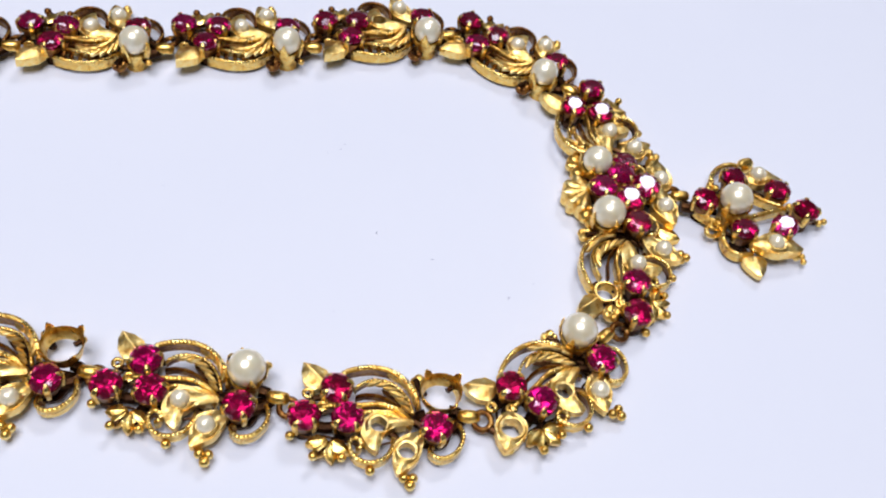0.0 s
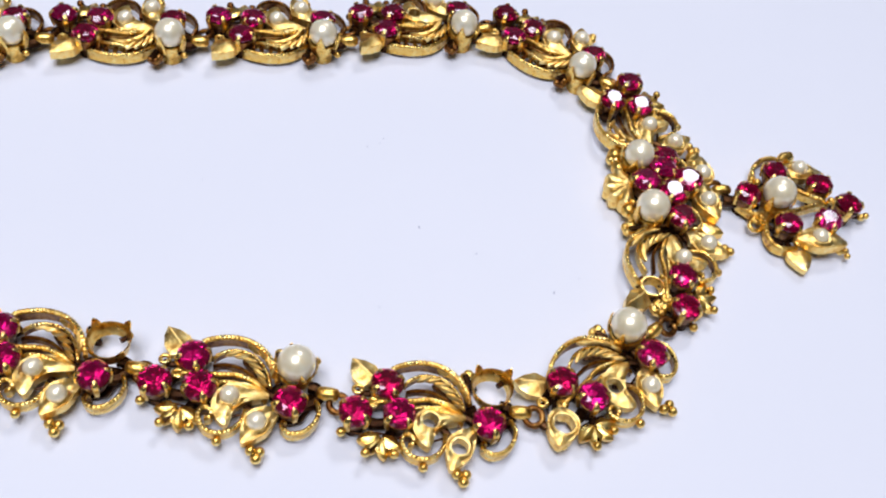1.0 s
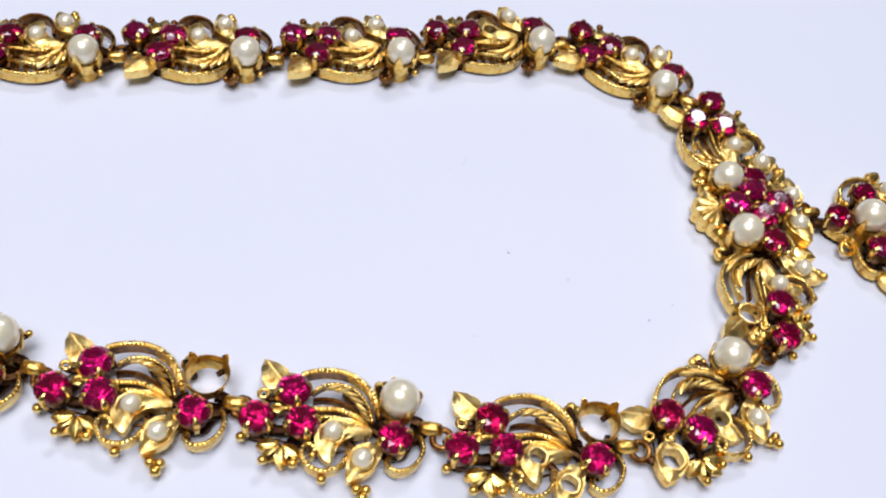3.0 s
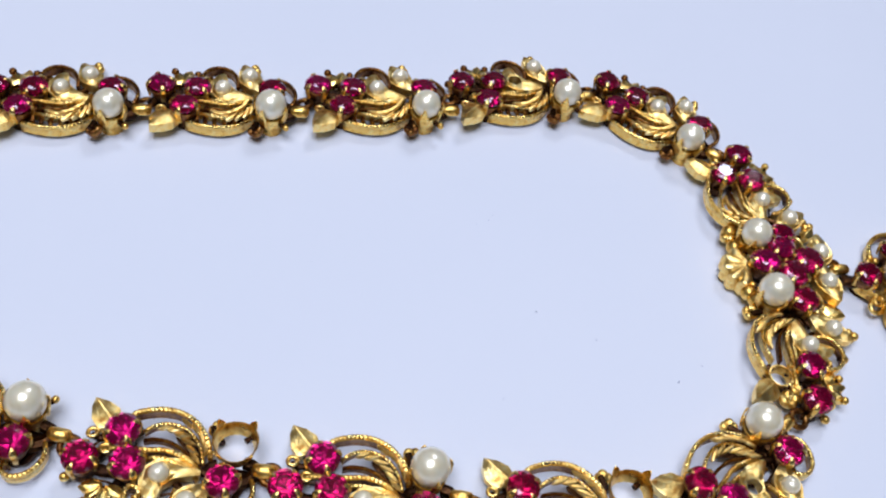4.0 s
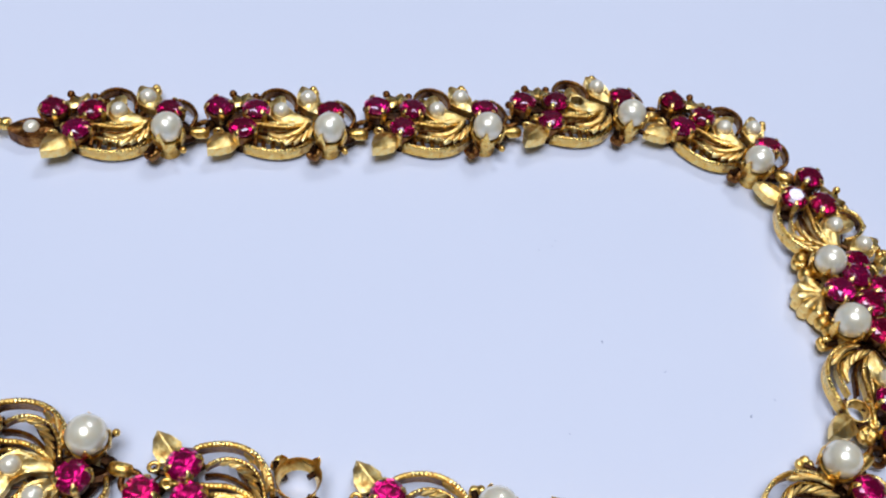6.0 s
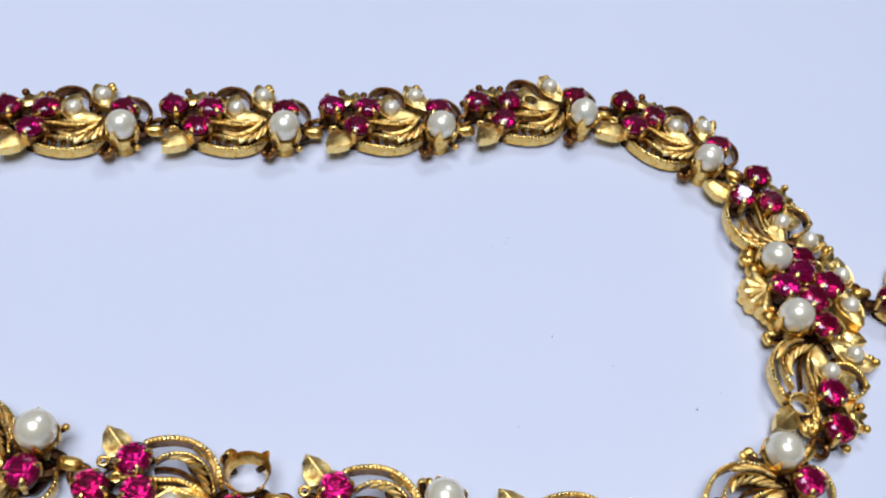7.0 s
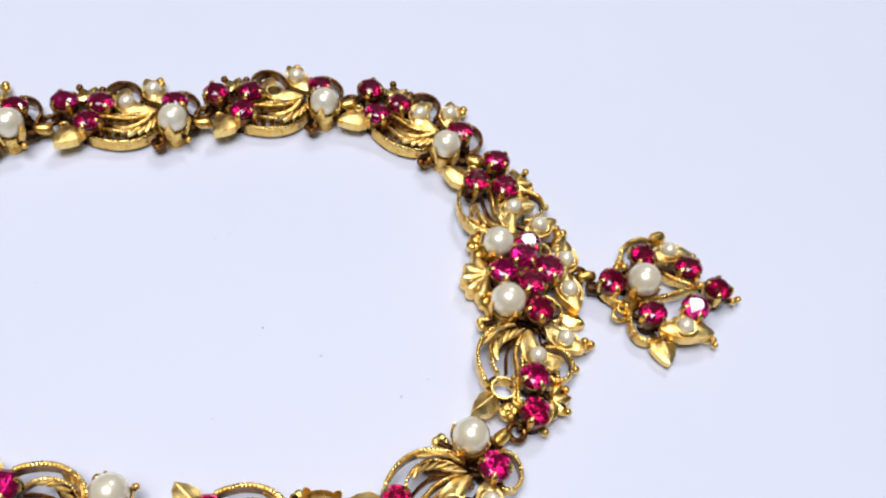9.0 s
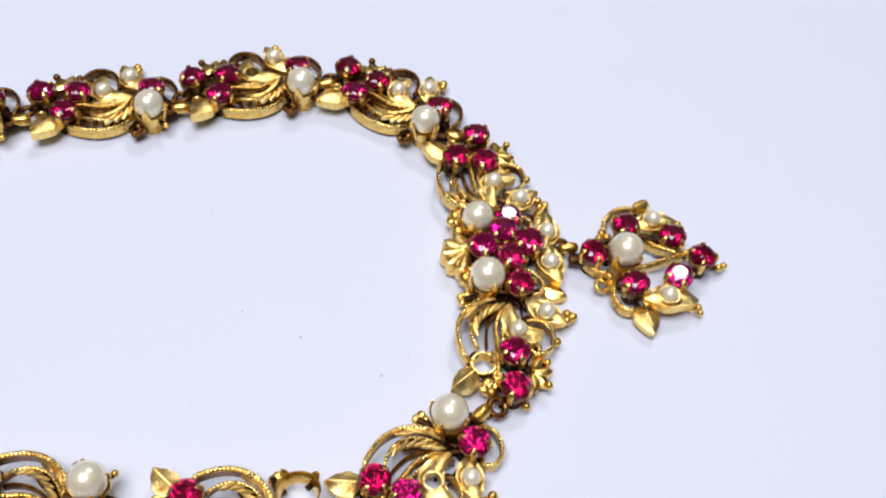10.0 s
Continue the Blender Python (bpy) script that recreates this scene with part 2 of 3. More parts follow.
def bent_claw_mesh():
    bm = bmesh.new()
    prong_bm(bm, ((2.2, 3.3, 1.2, 0.22), (2.44, 4.2, 1.2, 0.24), (2.62, 4.7, 0.8, 0.22), (2.75, 5.0, 0.25, 0.16)))
    return to_mesh("bent_claw", bm, GOLD)


def pearl_claw_mesh():
    bm = bmesh.new()
    prong_bm(bm, ((2.04, 2.4, 1.3, 0.2), (2.3, 3.5, 1.6, 0.22), (2.48, 4.5, 1.35, 0.22), (2.56, 5.5, 0.7, 0.2), (2.46, 6.1, 0.2, 0.14)))
    return to_mesh("pearl_claw", bm, GOLD)


def bead_mesh(r, mat):
    bm = bmesh.new()
    ball_bm(bm, 0, 0, 0, r, 1, 12)
    return to_mesh("bead", bm, mat, sharp=180)


def set_ruby(parent, x, y, spin, claws=4, z=0.0, gem=True, s=1.0, tilt=(0, 0)):
    if not gem:
        part("empty_collet", mesh_for("empty_collet", lambda: open_setting_mesh("empty_collet", 1.5, 1.75, 1.3, 2.9)), parent, x, y, z, spin)
        bead(parent, x + 1.5, y - 1.2, 3.3, 0.4)
        return
    part("collet", mesh_for("collet", collet_mesh), parent, x, y, z, spin, s=s)
    for i in range(claws):
        part("claw", mesh_for("claw", claw_mesh), parent, x, y, z, spin + 360 * i / claws + random.uniform(-7, 7), s=s)
    ruby = part("ruby", mesh_for("ruby", gem_mesh), parent, x, y, z + 4.18 * s, 0, tilt[0], tilt[1], s=s, label="round faceted pink-red ruby")
    ruby.matrix_basis = ruby.matrix_basis @ Matrix.Rotation(radians(random.uniform(0, 45)), 4, "Z")


def set_pearl(parent, x, y, spin, gem=True, z=0.0, size=1.0):
    if not gem:
        part("empty_pearl_cup", mesh_for("empty_cup", empty_cup_mesh), parent, x + 0.5, y + 0.3, z, spin, s=1.1, label="empty tapered pearl cup")
        for i in range(4):
            part("bent_claw", mesh_for("bent_claw", bent_claw_mesh), parent, x + 0.5, y + 0.3, z, s=1.1, rz=spin + 20 + 90 * i + random.uniform(-12, 12))
        return
    part("pearl_cup", mesh_for("cup", cup_mesh), parent, x, y, z, spin)
    for i in range(4):
        part("pearl_claw", mesh_for("pearl_claw", pearl_claw_mesh), parent, x, y, z, spin + 90 * i + random.uniform(-6, 6))
    part("pearl", mesh_for("pearl", lambda: pearl_mesh(2.47, "pearl")), parent, x, y, z + 5.4 - 2.4 * (1 - size), spin, s=size, label="large round cream pearl")


def bead(parent, x, y, z, r=0.5, browned=False):
    part("bead", mesh_for(("bead", r, browned), lambda: bead_mesh(r, PATINA_SHADE_GOLD if browned else GOLD)), parent, x, y, z)


def seed_pearl(parent, x, y, z):
    part("seed_pearl", mesh_for("seed", lambda: pearl_mesh(1.22, "seed_pearl")), parent, x, y, z, random.uniform(0, 360), label="small cream seed pearl")


# ---- one link of the necklace: x runs towards the pendant, y towards the inside of the loop ----
RUBY_AT = {"inner": (-5.45, 3.49, 20), "tail": (-9.18, -0.75, 65), "outer": (-3.76, -0.56, 40), "head": (7.31, -0.97, 30)}
PEARL_AT = (7.29, 3.71)
LEAF_A, LEAF_B = (-0.04, -0.97), (3.82, -3.95)


def wire(parent, a, b, ra, rb, r, z=1.2, bend=0.0):
    """A back wire between two settings, from rim to rim."""
    def make():
        bm = bmesh.new()
        p, q = Vector((*a, z)), Vector((*b, z))
        d = (q - p).normalized()
        p, q = p + d * ra, q - d * rb
        m = (p + q) / 2 + Vector((-d.y, d.x, 0)) * bend
        tube_bm(bm, (p, m, q), r, n=8)
        # thick wires are near-black: shade at hinges and under settings, in their colour
        return to_mesh("wire", bm, PATINA_SHADE_GOLD if r == 0.36 else SHADE_GOLD)
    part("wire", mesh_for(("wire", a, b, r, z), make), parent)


def post_mesh():
    bm = bmesh.new()
    lathe_bm(bm, ((1.3, 0.0), (1.2, 1.6), (0.9, 1.6), (0.95, 0.0)), 14)
    return to_mesh("post", bm, SHADE_GOLD)


def frame_mesh(squeeze):
    """The back rail that runs round under the ornaments."""
    bm = bmesh.new()
    line = ((-9.6, 1.0, 1.4), (-7.2, 4.0, 1.6), (-4.9, 5.9, 2.1), (-3.1, 6.9, 2.2), (-1.0, 7.3, 2.2), (1.1, 7.0, 2.2), (2.9, 6.0, 2.2), (4.4, 4.2, 2.1), (5.2, 2.3, 1.9), (6.0, 0.6, 1.7), (5.2, -1.2, 1.5),
                 (3.6, -1.6, 1.5), (1.4, -2.4, 1.5), (-1.0, -3.2, 1.5), (-3.4, -2.6, 1.4), (-6.4, -2.0, 1.3), (-9.0, -2.2, 1.3), (-10.3, -0.8, 1.3))
    tube_bm(bm, [(x, y if y < 2.5 else 2.5 + (y - 2.5) * squeeze, z) for x, y, z in line], 0.17, closed=True, n=8)
    return to_mesh("link", bm, SHADE_GOLD)


INNER, TAIL, OUTER, HEAD = ((v[0], v[1]) for v in RUBY_AT.values())
LINK_WIRES = (
    (TAIL, INNER, 1.4, 1.4, 0.75, 1.5, 0.3), (TAIL, OUTER, 1.4, 1.4, 0.75, 1.5, -0.2), (INNER, OUTER, 1.4, 1.4, 0.7, 1.6, 0.2), (OUTER, (-0.4, -1.8), 1.4, 0, 0.55, 1.6, 0.3),
    ((1.0, -0.4), (3.2, -2.6), 0, 0, 0.5, 1.6, 0.2), ((4.6, -2.6), HEAD, 0, 1.4, 0.6, 1.5, 0.2), (HEAD, PEARL_AT, 1.4, 2.0, 0.7, 1.3, 0.0),
    ((4.8, 0.9), PEARL_AT, 0, 2.0, 0.55, 1.7, 0.3), (OUTER, (-5.7, -3.2), 1.4, 0, 0.6, 1.3, 0.2), ((4.2, 1.0), HEAD, 0, 1.4, 0.6, 1.7, 0.2),
    (INNER, (-8.0, 5.4), 1.4, 0, 0.65, 1.6, 0.2), ((5.2, 5.4), PEARL_AT, 0, 2.0, 0.6, 1.4, 0.2), (PEARL_AT, (10.8, 1.9), 2.0, 0, 0.8, 1.7, 0.3),
    (HEAD, (10.8, 1.9), 1.4, 0, 0.85, 1.5, -0.3), (TAIL, (-10.7, 1.3), 1.4, 0, 0.6, 1.7, 0.2), (TAIL, (-10.7, -2.4), 1.4, 0, 0.42, 1.6, 0.1),
    ((-5.8, -3.2), (-7.6, -5.3), 0, 0, 0.42, 2.1, 0.1), ((-5.6, -3.2), (-4.1, -5.1), 0, 0, 0.42, 2.0, 0.1), ((-0.4, -5.6), (-0.5, -6.4), 0, 0, 0.4, 1.8, 0.0),
    ((3.0, -6.2), (4.4, -7.8), 0, 0, 0.4, 1.6, 0.1), (PEARL_AT, (9.6, 6.0), 2.0, 0, 0.4, 2.7, 0.0), ((5.2, 5.0), (4.6, 6.5), 0, 0, 0.45, 2.5, 0.0),
    (INNER, (-3.6, 5.0), 1.4, 0, 0.6, 1.8, 0.0), (INNER, (-9.2, 3.2), 1.4, 0, 0.45, 2.0, 0.3),
)


def strip_mesh(name, pts, z0, z1, w, milled=True, drop=0.5, mat=None):
    bm = bmesh.new()
    strip_bm(bm, pts, z0, z1, w, milled, drop)
    me = to_mesh(name, bm, mat or GOLD, sharp=50)
    # the hollow side and underside of the bend carry patina plus painted shade
    me.materials.append(PATINA_SHADE_GOLD)
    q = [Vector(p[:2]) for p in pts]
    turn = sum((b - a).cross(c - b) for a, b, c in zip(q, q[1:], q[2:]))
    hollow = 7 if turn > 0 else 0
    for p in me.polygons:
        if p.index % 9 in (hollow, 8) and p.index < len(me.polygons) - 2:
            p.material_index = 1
    return me


def heart_mesh():
    bm = bmesh.new()
    plate_bm(bm, ((-10.1, 7.8), (-8.4, 7.55), (-7.0, 6.9), (-6.3, 5.6), (-7.1, 4.4), (-8.8, 3.9), (-9.9, 5.1), (-10.25, 6.5)),
             ((-9.7, 7.3), (-7.2, 5.0)), 2.0, 1.35, 0.6, 0.4, True)
    return to_mesh("heart_leaf", bm, SATIN_GOLD, sharp=20)


def leaflet_mesh():
    bm = bmesh.new()
    plate_bm(bm, ((-1.15, 0.05), (-0.5, 0.3), (0.4, 0.3), (1.15, 0.0), (0.4, -0.28), (-0.5, -0.3)), ((-0.9, 0), (0.9, 0)), 0, 0.5, 0.14, 0.5)
    return to_mesh("leaflet", bm, SATIN_GOLD, sharp=20)


# dark sheet added behind the blades to paint the shade in their gaps
def fern_shade_mesh():
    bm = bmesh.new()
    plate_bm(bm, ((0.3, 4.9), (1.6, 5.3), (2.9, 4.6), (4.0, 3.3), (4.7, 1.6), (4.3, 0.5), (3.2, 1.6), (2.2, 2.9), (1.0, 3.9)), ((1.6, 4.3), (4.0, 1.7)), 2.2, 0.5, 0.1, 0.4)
    return to_mesh("fern_shade", bm, SHADE_GOLD)


# added dark plates standing in for shade beneath tail and head, sited for the camera's view
SHADE_PLATES = (((-10.2, -1.6), (-9.6, 0.2), (-7.0, 0.4), (-4.4, 0.9), (-2.6, -0.4), (-3.0, -2.2), (-5.6, -2.8), (-8.6, -2.6)),
           ((5.6, -2.2), (5.4, 0.6), (6.0, 2.0), (8.6, 2.2), (10.4, 1.8), (9.6, -0.4), (8.6, -2.2)))


def shade_plate_mesh(outline):
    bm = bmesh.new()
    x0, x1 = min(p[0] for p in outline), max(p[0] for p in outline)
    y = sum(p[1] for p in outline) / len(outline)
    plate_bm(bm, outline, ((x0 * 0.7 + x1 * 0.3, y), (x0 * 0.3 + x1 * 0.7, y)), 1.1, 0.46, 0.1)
    return to_mesh("shade_plate", bm, SHADE_GOLD)


def clover_mesh(mat):
    """Four lobes hammered into one knob, with a dimple in the middle."""
    bm = bmesh.new()
    n, rows = 32, []
    for r, z in ((0.75, -1.0), (1.0, -0.6), (1.12, -0.1), (1.0, 0.3), (0.7, 0.48), (0.3, 0.3), (0.06, 0.18)):
        row = []
        for i in range(n):
            a = 2 * math.pi * i / n
            k = 1 + (0.2 * abs(math.cos(2 * a)) - 0.1) * min(1.0, r / 0.5)
            row.append(bm.verts.new((r * k * math.cos(a), r * k * math.sin(a), z + (0.14 * abs(math.cos(2 * a)) if 0.2 < r < 1.05 else 0))))
        rows.append(row)
    bridge(bm, rows)
    return to_mesh("clover", bm, mat, sharp=60)


def petal_mesh():
    bm = bmesh.new()
    plate_bm(bm, ((0.1, 0.0), (0.8, 0.68), (1.5, 0.66), (2.4, 0.0), (1.5, -0.66), (0.8, -0.68)), ((0.4, 0), (2.0, 0)), 0, 0.7, 0.25, 0.5)
    return to_mesh("petal", bm, GOLD, sharp=25)


def leaf_a_mesh():
    bm = bmesh.new()
    polar_leaf_bm(bm, ((5, 2.5), (11, 5.0), (24, 4.3), (39, 3.4), (74, 2.3), (138, 1.75), (191, 2.15), (234, 2.8), (265, 3.6), (275, 3.9), (283, 2.3), (298, 1.5), (335, 1.5), (355, 1.9)),
                  1.05, 3.0, 1.5, (20, 262), 0.45)
    return to_mesh("crescent_leaf", bm, SATIN_GOLD, sharp=24)


def leaf_b_mesh():
    bm = bmesh.new()
    polar_leaf_bm(bm, ((17, 2.0), (40, 2.8), (53, 3.9), (70, 2.7), (108, 2.0), (176, 1.65), (215, 2.0), (238, 2.7), (250, 3.4), (262, 2.6), (296, 1.9), (340, 1.75)),
                  1.05, 3.0, 1.5, (53, 250), 0.5)
    return to_mesh("pointed_leaf", bm, SATIN_GOLD, sharp=24)


def leaf_c_mesh():
    bm = bmesh.new()
    polar_leaf_bm(bm, ((20, 2.3), (60, 2.5), (110, 2.2), (160, 2.1), (195, 2.6), (214, 3.2), (233, 2.6), (270, 2.0), (320, 2.1)), 1.35, 3.0, 1.9, (60, 214), 0.4)
    return to_mesh("pointed_leaf", bm, SATIN_GOLD, sharp=24)


def ring_mesh(name, r, t, mat=None, sx=1.0):
    bm = bmesh.new()
    tube_bm(bm, [(r * sx * math.cos(a * math.pi / 6), r * math.sin(a * math.pi / 6), 0) for a in range(12)], t, closed=True, n=10, step=0.3)
    return to_mesh(name, bm, mat or GOLD, sharp=60)


def knuckle_mesh():
    bm = bmesh.new()
    lathe_bm(bm, ((0.02, -1.5), (0.5, -1.42), (0.8, -1.1), (0.9, -0.4), (0.9, 0.4), (0.8, 1.1), (0.5, 1.42), (0.02, 1.5)), 16)
    bmesh.ops.rotate(bm, cent=(0, 0, 0), matrix=Matrix.Rotation(radians(90), 3, "Y"), verts=bm.verts)
    return to_mesh("hinge_knuckle", bm, GOLD, sharp=60)


ROPE_OUTER = ((-5.3, 4.9, -0.6), (-4.9, 6.0), (-3.1, 6.9), (-1.0, 7.3), (1.1, 7.0), (2.9, 6.0), (4.4, 4.2), (5.2, 2.2, -0.5))
ROPE_INNER = ((-8.0, 1.2, -0.6), (-6.2, 1.5, -0.2), (-2.6, 1.8), (0.1, 2.15), (2.6, 1.5), (4.3, 0.6, -0.4))
SCROLL = ((-2.5, -4.0), (-2.0, -3.9), (-1.8, -3.3), (-2.3, -2.8), (-3.0, -2.9), (-3.3, -3.7), (-2.9, -4.8), (-1.9, -5.7), (-0.4, -5.9), (1.1, -5.2), (2.0, -3.7), (2.1, -2.2))
LOOP = ((7.3, -2.7), (6.8, -2.9), (6.9, -3.8), (8.0, -4.4), (9.5, -3.9), (10.6, -2.5), (10.9, -0.8), (10.2, 0.8))
ROPE_LOW = ((-2.6, 0.7, -0.2), (-0.8, 1.15), (1.0, 1.0), (2.8, 0.3), (4.3, -0.6, -0.4))
CROSS_BARS = tuple(((x0, y0), (x1, y1), 0, 0, 0.36, 2.3, 0.1) for x0, y0, x1, y1 in (
    (-3.4, 1.9, -3.6, 5.3), (-2.3, 1.9, -2.3, 5.6), (-1.1, 2.0, -0.9, 5.8), (0.1, 2.1, 0.5, 5.7), (1.3, 1.9, 2.0, 5.2), (2.4, 1.5, 3.2, 4.4)))
FERN_TOP = ((-3.2, 4.3), (-2.2, 5.0), (-0.9, 5.5), (0.6, 5.6, -0.2), (1.9, 5.2, -0.3), (3.0, 4.3, -0.4), (3.9, 3.0, -0.5), (4.5, 1.4, -0.6))
FERN_LOW = ((-3.0, 3.2), (-1.6, 3.35), (-0.1, 3.3), (1.3, 2.9, -0.2), (2.6, 2.1, -0.4), (3.6, 1.2, -0.5), (4.3, 0.3, -0.6))


def flattened(pts):
    """Presses the back links' arches flatter, to fit the camera's view."""
    return tuple((p[0], p[1] if p[1] < 2.5 else 2.5 + (p[1] - 2.5) * 0.76, *p[2:]) for p in pts)


# blades fan out on both sides of the upper rib
FERN_BLADES = ((-0.7, 4.85, 25), (0.4, 4.75, 8), (1.4, 4.25, -8), (2.2, 3.5, -22), (2.9, 2.6, -34), (3.4, 1.7, -45),
               (1.5, 5.85, -40), (2.7, 5.3, -55), (3.6, 4.4, -68), (4.3, 3.3, -80))


def build_link(parent, angle, x, y, mirrored=False, missing=(), hinge=True, ring=(-11.3, 1.4, 1.8), shift=(0, 0), label="", tilts={}):
    far_side = mirrored and angle > -70
    link = new("link", mesh_for(("frame", far_side), lambda: frame_mesh(0.76 if far_side else 1.0)))
    link.parent = parent
    link.matrix_basis = pose(x * MM, y * MM, 0, 0, 0, angle) @ Matrix.Diagonal((1, -1 if mirrored else 1, 1, 1))
    tagged(link, label)
    for row in LINK_WIRES:
        wire(link, *row)
    for row in CROSS_BARS if far_side else ():
        wire(link, *row)
    for key, (rx, ry, spin) in RUBY_AT.items():
        if key not in missing:
            part("post", mesh_for("post", post_mesh), link, rx, ry)
        lean, side = random.uniform(3, 9) if mirrored else random.uniform(-9, -4.5), random.uniform(-5, 5)
        ax, ay = math.sin(radians(angle)), math.cos(radians(angle)) * (-1 if mirrored else 1)
        tilt = (-ay * lean + ax * side, ax * lean + ay * side)
        if key == "tail" and key in missing:
            part("pointed_leaf", mesh_for("leaf_c", leaf_c_mesh), link, rx, ry, 0.2, label="pierced leaf without its pearl")
            continue
        set_ruby(link, rx, ry, spin + random.uniform(-15, 15), gem=key not in missing, tilt=tilts.get(key, tilt))
    set_pearl(link, *PEARL_AT, 25 + random.uniform(-10, 10), "pearl" not in missing, 0.0, random.uniform(0.89, 0.96) if mirrored else random.uniform(0.97, 1.01))
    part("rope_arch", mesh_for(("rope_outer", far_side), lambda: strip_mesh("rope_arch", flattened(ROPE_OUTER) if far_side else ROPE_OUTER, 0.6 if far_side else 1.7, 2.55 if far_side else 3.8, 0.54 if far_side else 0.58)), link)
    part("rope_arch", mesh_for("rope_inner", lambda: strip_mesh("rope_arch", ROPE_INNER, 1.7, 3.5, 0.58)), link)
    # on the back links scroll and loop are painted browner, for their shade
    part("rope_scroll", mesh_for(("scroll", far_side), lambda: strip_mesh("rope_scroll", SCROLL, 1.5, 3.3, 0.54, mat=PATINA_SHADE_GOLD if far_side else GOLD)), link)
    part("rope_loop", mesh_for(("loop", far_side), lambda: strip_mesh("rope_loop", LOOP, 1.0, 2.8, 0.54, mat=PATINA_SHADE_GOLD if far_side else GOLD)), link)
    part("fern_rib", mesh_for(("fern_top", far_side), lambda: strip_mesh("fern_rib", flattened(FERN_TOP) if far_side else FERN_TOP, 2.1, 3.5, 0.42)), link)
    part("fern_rib", mesh_for("fern_low", lambda: strip_mesh("fern_rib", FERN_LOW, 2.1, 3.4, 0.42, False, 0.5, PATINA_SHADE_GOLD)), link)
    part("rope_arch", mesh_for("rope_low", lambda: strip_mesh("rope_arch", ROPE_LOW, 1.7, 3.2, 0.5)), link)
    part("fern_shade", mesh_for("backing", fern_shade_mesh), link, label="added dark sheet painting the shade between the fern blades")
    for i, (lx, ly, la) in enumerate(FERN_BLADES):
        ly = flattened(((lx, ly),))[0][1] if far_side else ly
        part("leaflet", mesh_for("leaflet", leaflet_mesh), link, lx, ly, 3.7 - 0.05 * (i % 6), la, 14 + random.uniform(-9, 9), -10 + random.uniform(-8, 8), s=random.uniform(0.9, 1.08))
    # the tail's shade sheet is added on the back links only
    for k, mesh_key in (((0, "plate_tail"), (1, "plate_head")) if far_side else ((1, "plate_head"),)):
        part("shade_plate", mesh_for(mesh_key, lambda: shade_plate_mesh(SHADE_PLATES[k])), link, label="added dark plate standing in for shade under the link")
    part("heart_leaf", mesh_for("heart", heart_mesh), link, *((0.75, -0.75) if far_side else (0.2, 0.2)), 0.2 + random.uniform(-0.1, 0.1), random.uniform(-1.5, 1.5), 6, random.uniform(-2, 2), s=1.08 if far_side else 1.0)
    part("crescent_leaf", mesh_for("leaf_a", leaf_a_mesh), link, *LEAF_A, 0.35, random.uniform(-5, 5), random.uniform(-4, 4), random.uniform(-4, 4))
    part("pointed_leaf", mesh_for("leaf_b", leaf_b_mesh), link, LEAF_B[0] + shift[0], LEAF_B[1] + shift[1], 0.3, random.uniform(-6, 6), random.uniform(-4, 4), random.uniform(-4, 4))
    if "seed_a" not in missing:
        seed_pearl(link, *LEAF_A, 3.65)
    if "seed_b" not in missing:
        seed_pearl(link, LEAF_B[0] + shift[0], LEAF_B[1] + shift[1], 3.6)
    for la, lz in ((190, 2.5), (232, 2.4), (282, 2.4), (330, 2.5)):
        part("petal", mesh_for("petal", petal_mesh), link, -5.8, -3.0, lz, la, random.uniform(-10, 10), 6, s=1.26)
    for bx, by, bz, r in ((-7.6, -5.3, 1.9, 0.6), (-4.1, -5.1, 1.7, 0.6), (-10.7, -2.4, 1.3, 0.62), (-0.5, -6.5, 1.5, 0.62), (3.7, -7.0, 1.3, 0.68),
                          (4.8, -7.0, 1.3, 0.66), (4.5, -7.9, 1.1, 0.68), (9.6, 6.0, 2.4, 0.5)):
        if by < -6.5:
            bx, by = bx + shift[0], by + shift[1]
        # back links' tail beads and clover get the same shaded brown
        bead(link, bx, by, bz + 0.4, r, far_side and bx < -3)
    part("clover", mesh_for(("clover", far_side), lambda: clover_mesh(PATINA_SHADE_GOLD if far_side else GOLD)), link, 5.1, 6.1 if far_side else 6.5, 2.0, random.uniform(0, 90), -14)
    part("curl", mesh_for("curl", lambda: ring_mesh("curl", 0.55, 0.28)), link, -9.0, 3.2, 2.7)
    part("curl", mesh_for("curl", lambda: ring_mesh("curl", 0.55, 0.28)), link, -7.0, 1.5, 2.6)
    if "inner" in missing:
        part("rosette", mesh_for(("clover", False), lambda: clover_mesh(GOLD)), link, -8.8, 2.6, 2.4, 20, s=1.15)
    if hinge:
        part("hinge_knuckle", mesh_for("knuckle", knuckle_mesh), link, 11.6, 1.9, 2.2, 0, 40)
    if ring:
        part("hinge_ring", mesh_for("hinge_ring", lambda: ring_mesh("hinge_ring", 1.15, 0.42, PATINA_SHADE_GOLD)), link, *ring, 0, 12, -10)
    return link


# ---- the table and the unseen room added round it ----
def slab(name, x0, y0, z0, x1, y1, z1, mat, bevel=0.0):
    bm = bmesh.new()
    bmesh.ops.create_cube(bm, size=1)
    bmesh.ops.scale(bm, vec=(x1 - x0, y1 - y0, z1 - z0), verts=bm.verts)
    bmesh.ops.translate(bm, vec=((x0 + x1) / 2, (y0 + y1) / 2, (z0 + z1) / 2), verts=bm.verts)
    if bevel:
        bmesh.ops.bevel(bm, geom=bm.edges[:], offset=bevel, segments=2, affect="EDGES")
    me = bpy.data.meshes.new(name)
    bm.to_mesh(me)
    bm.free()
    me.materials.append(mat)
    return new(name, me)


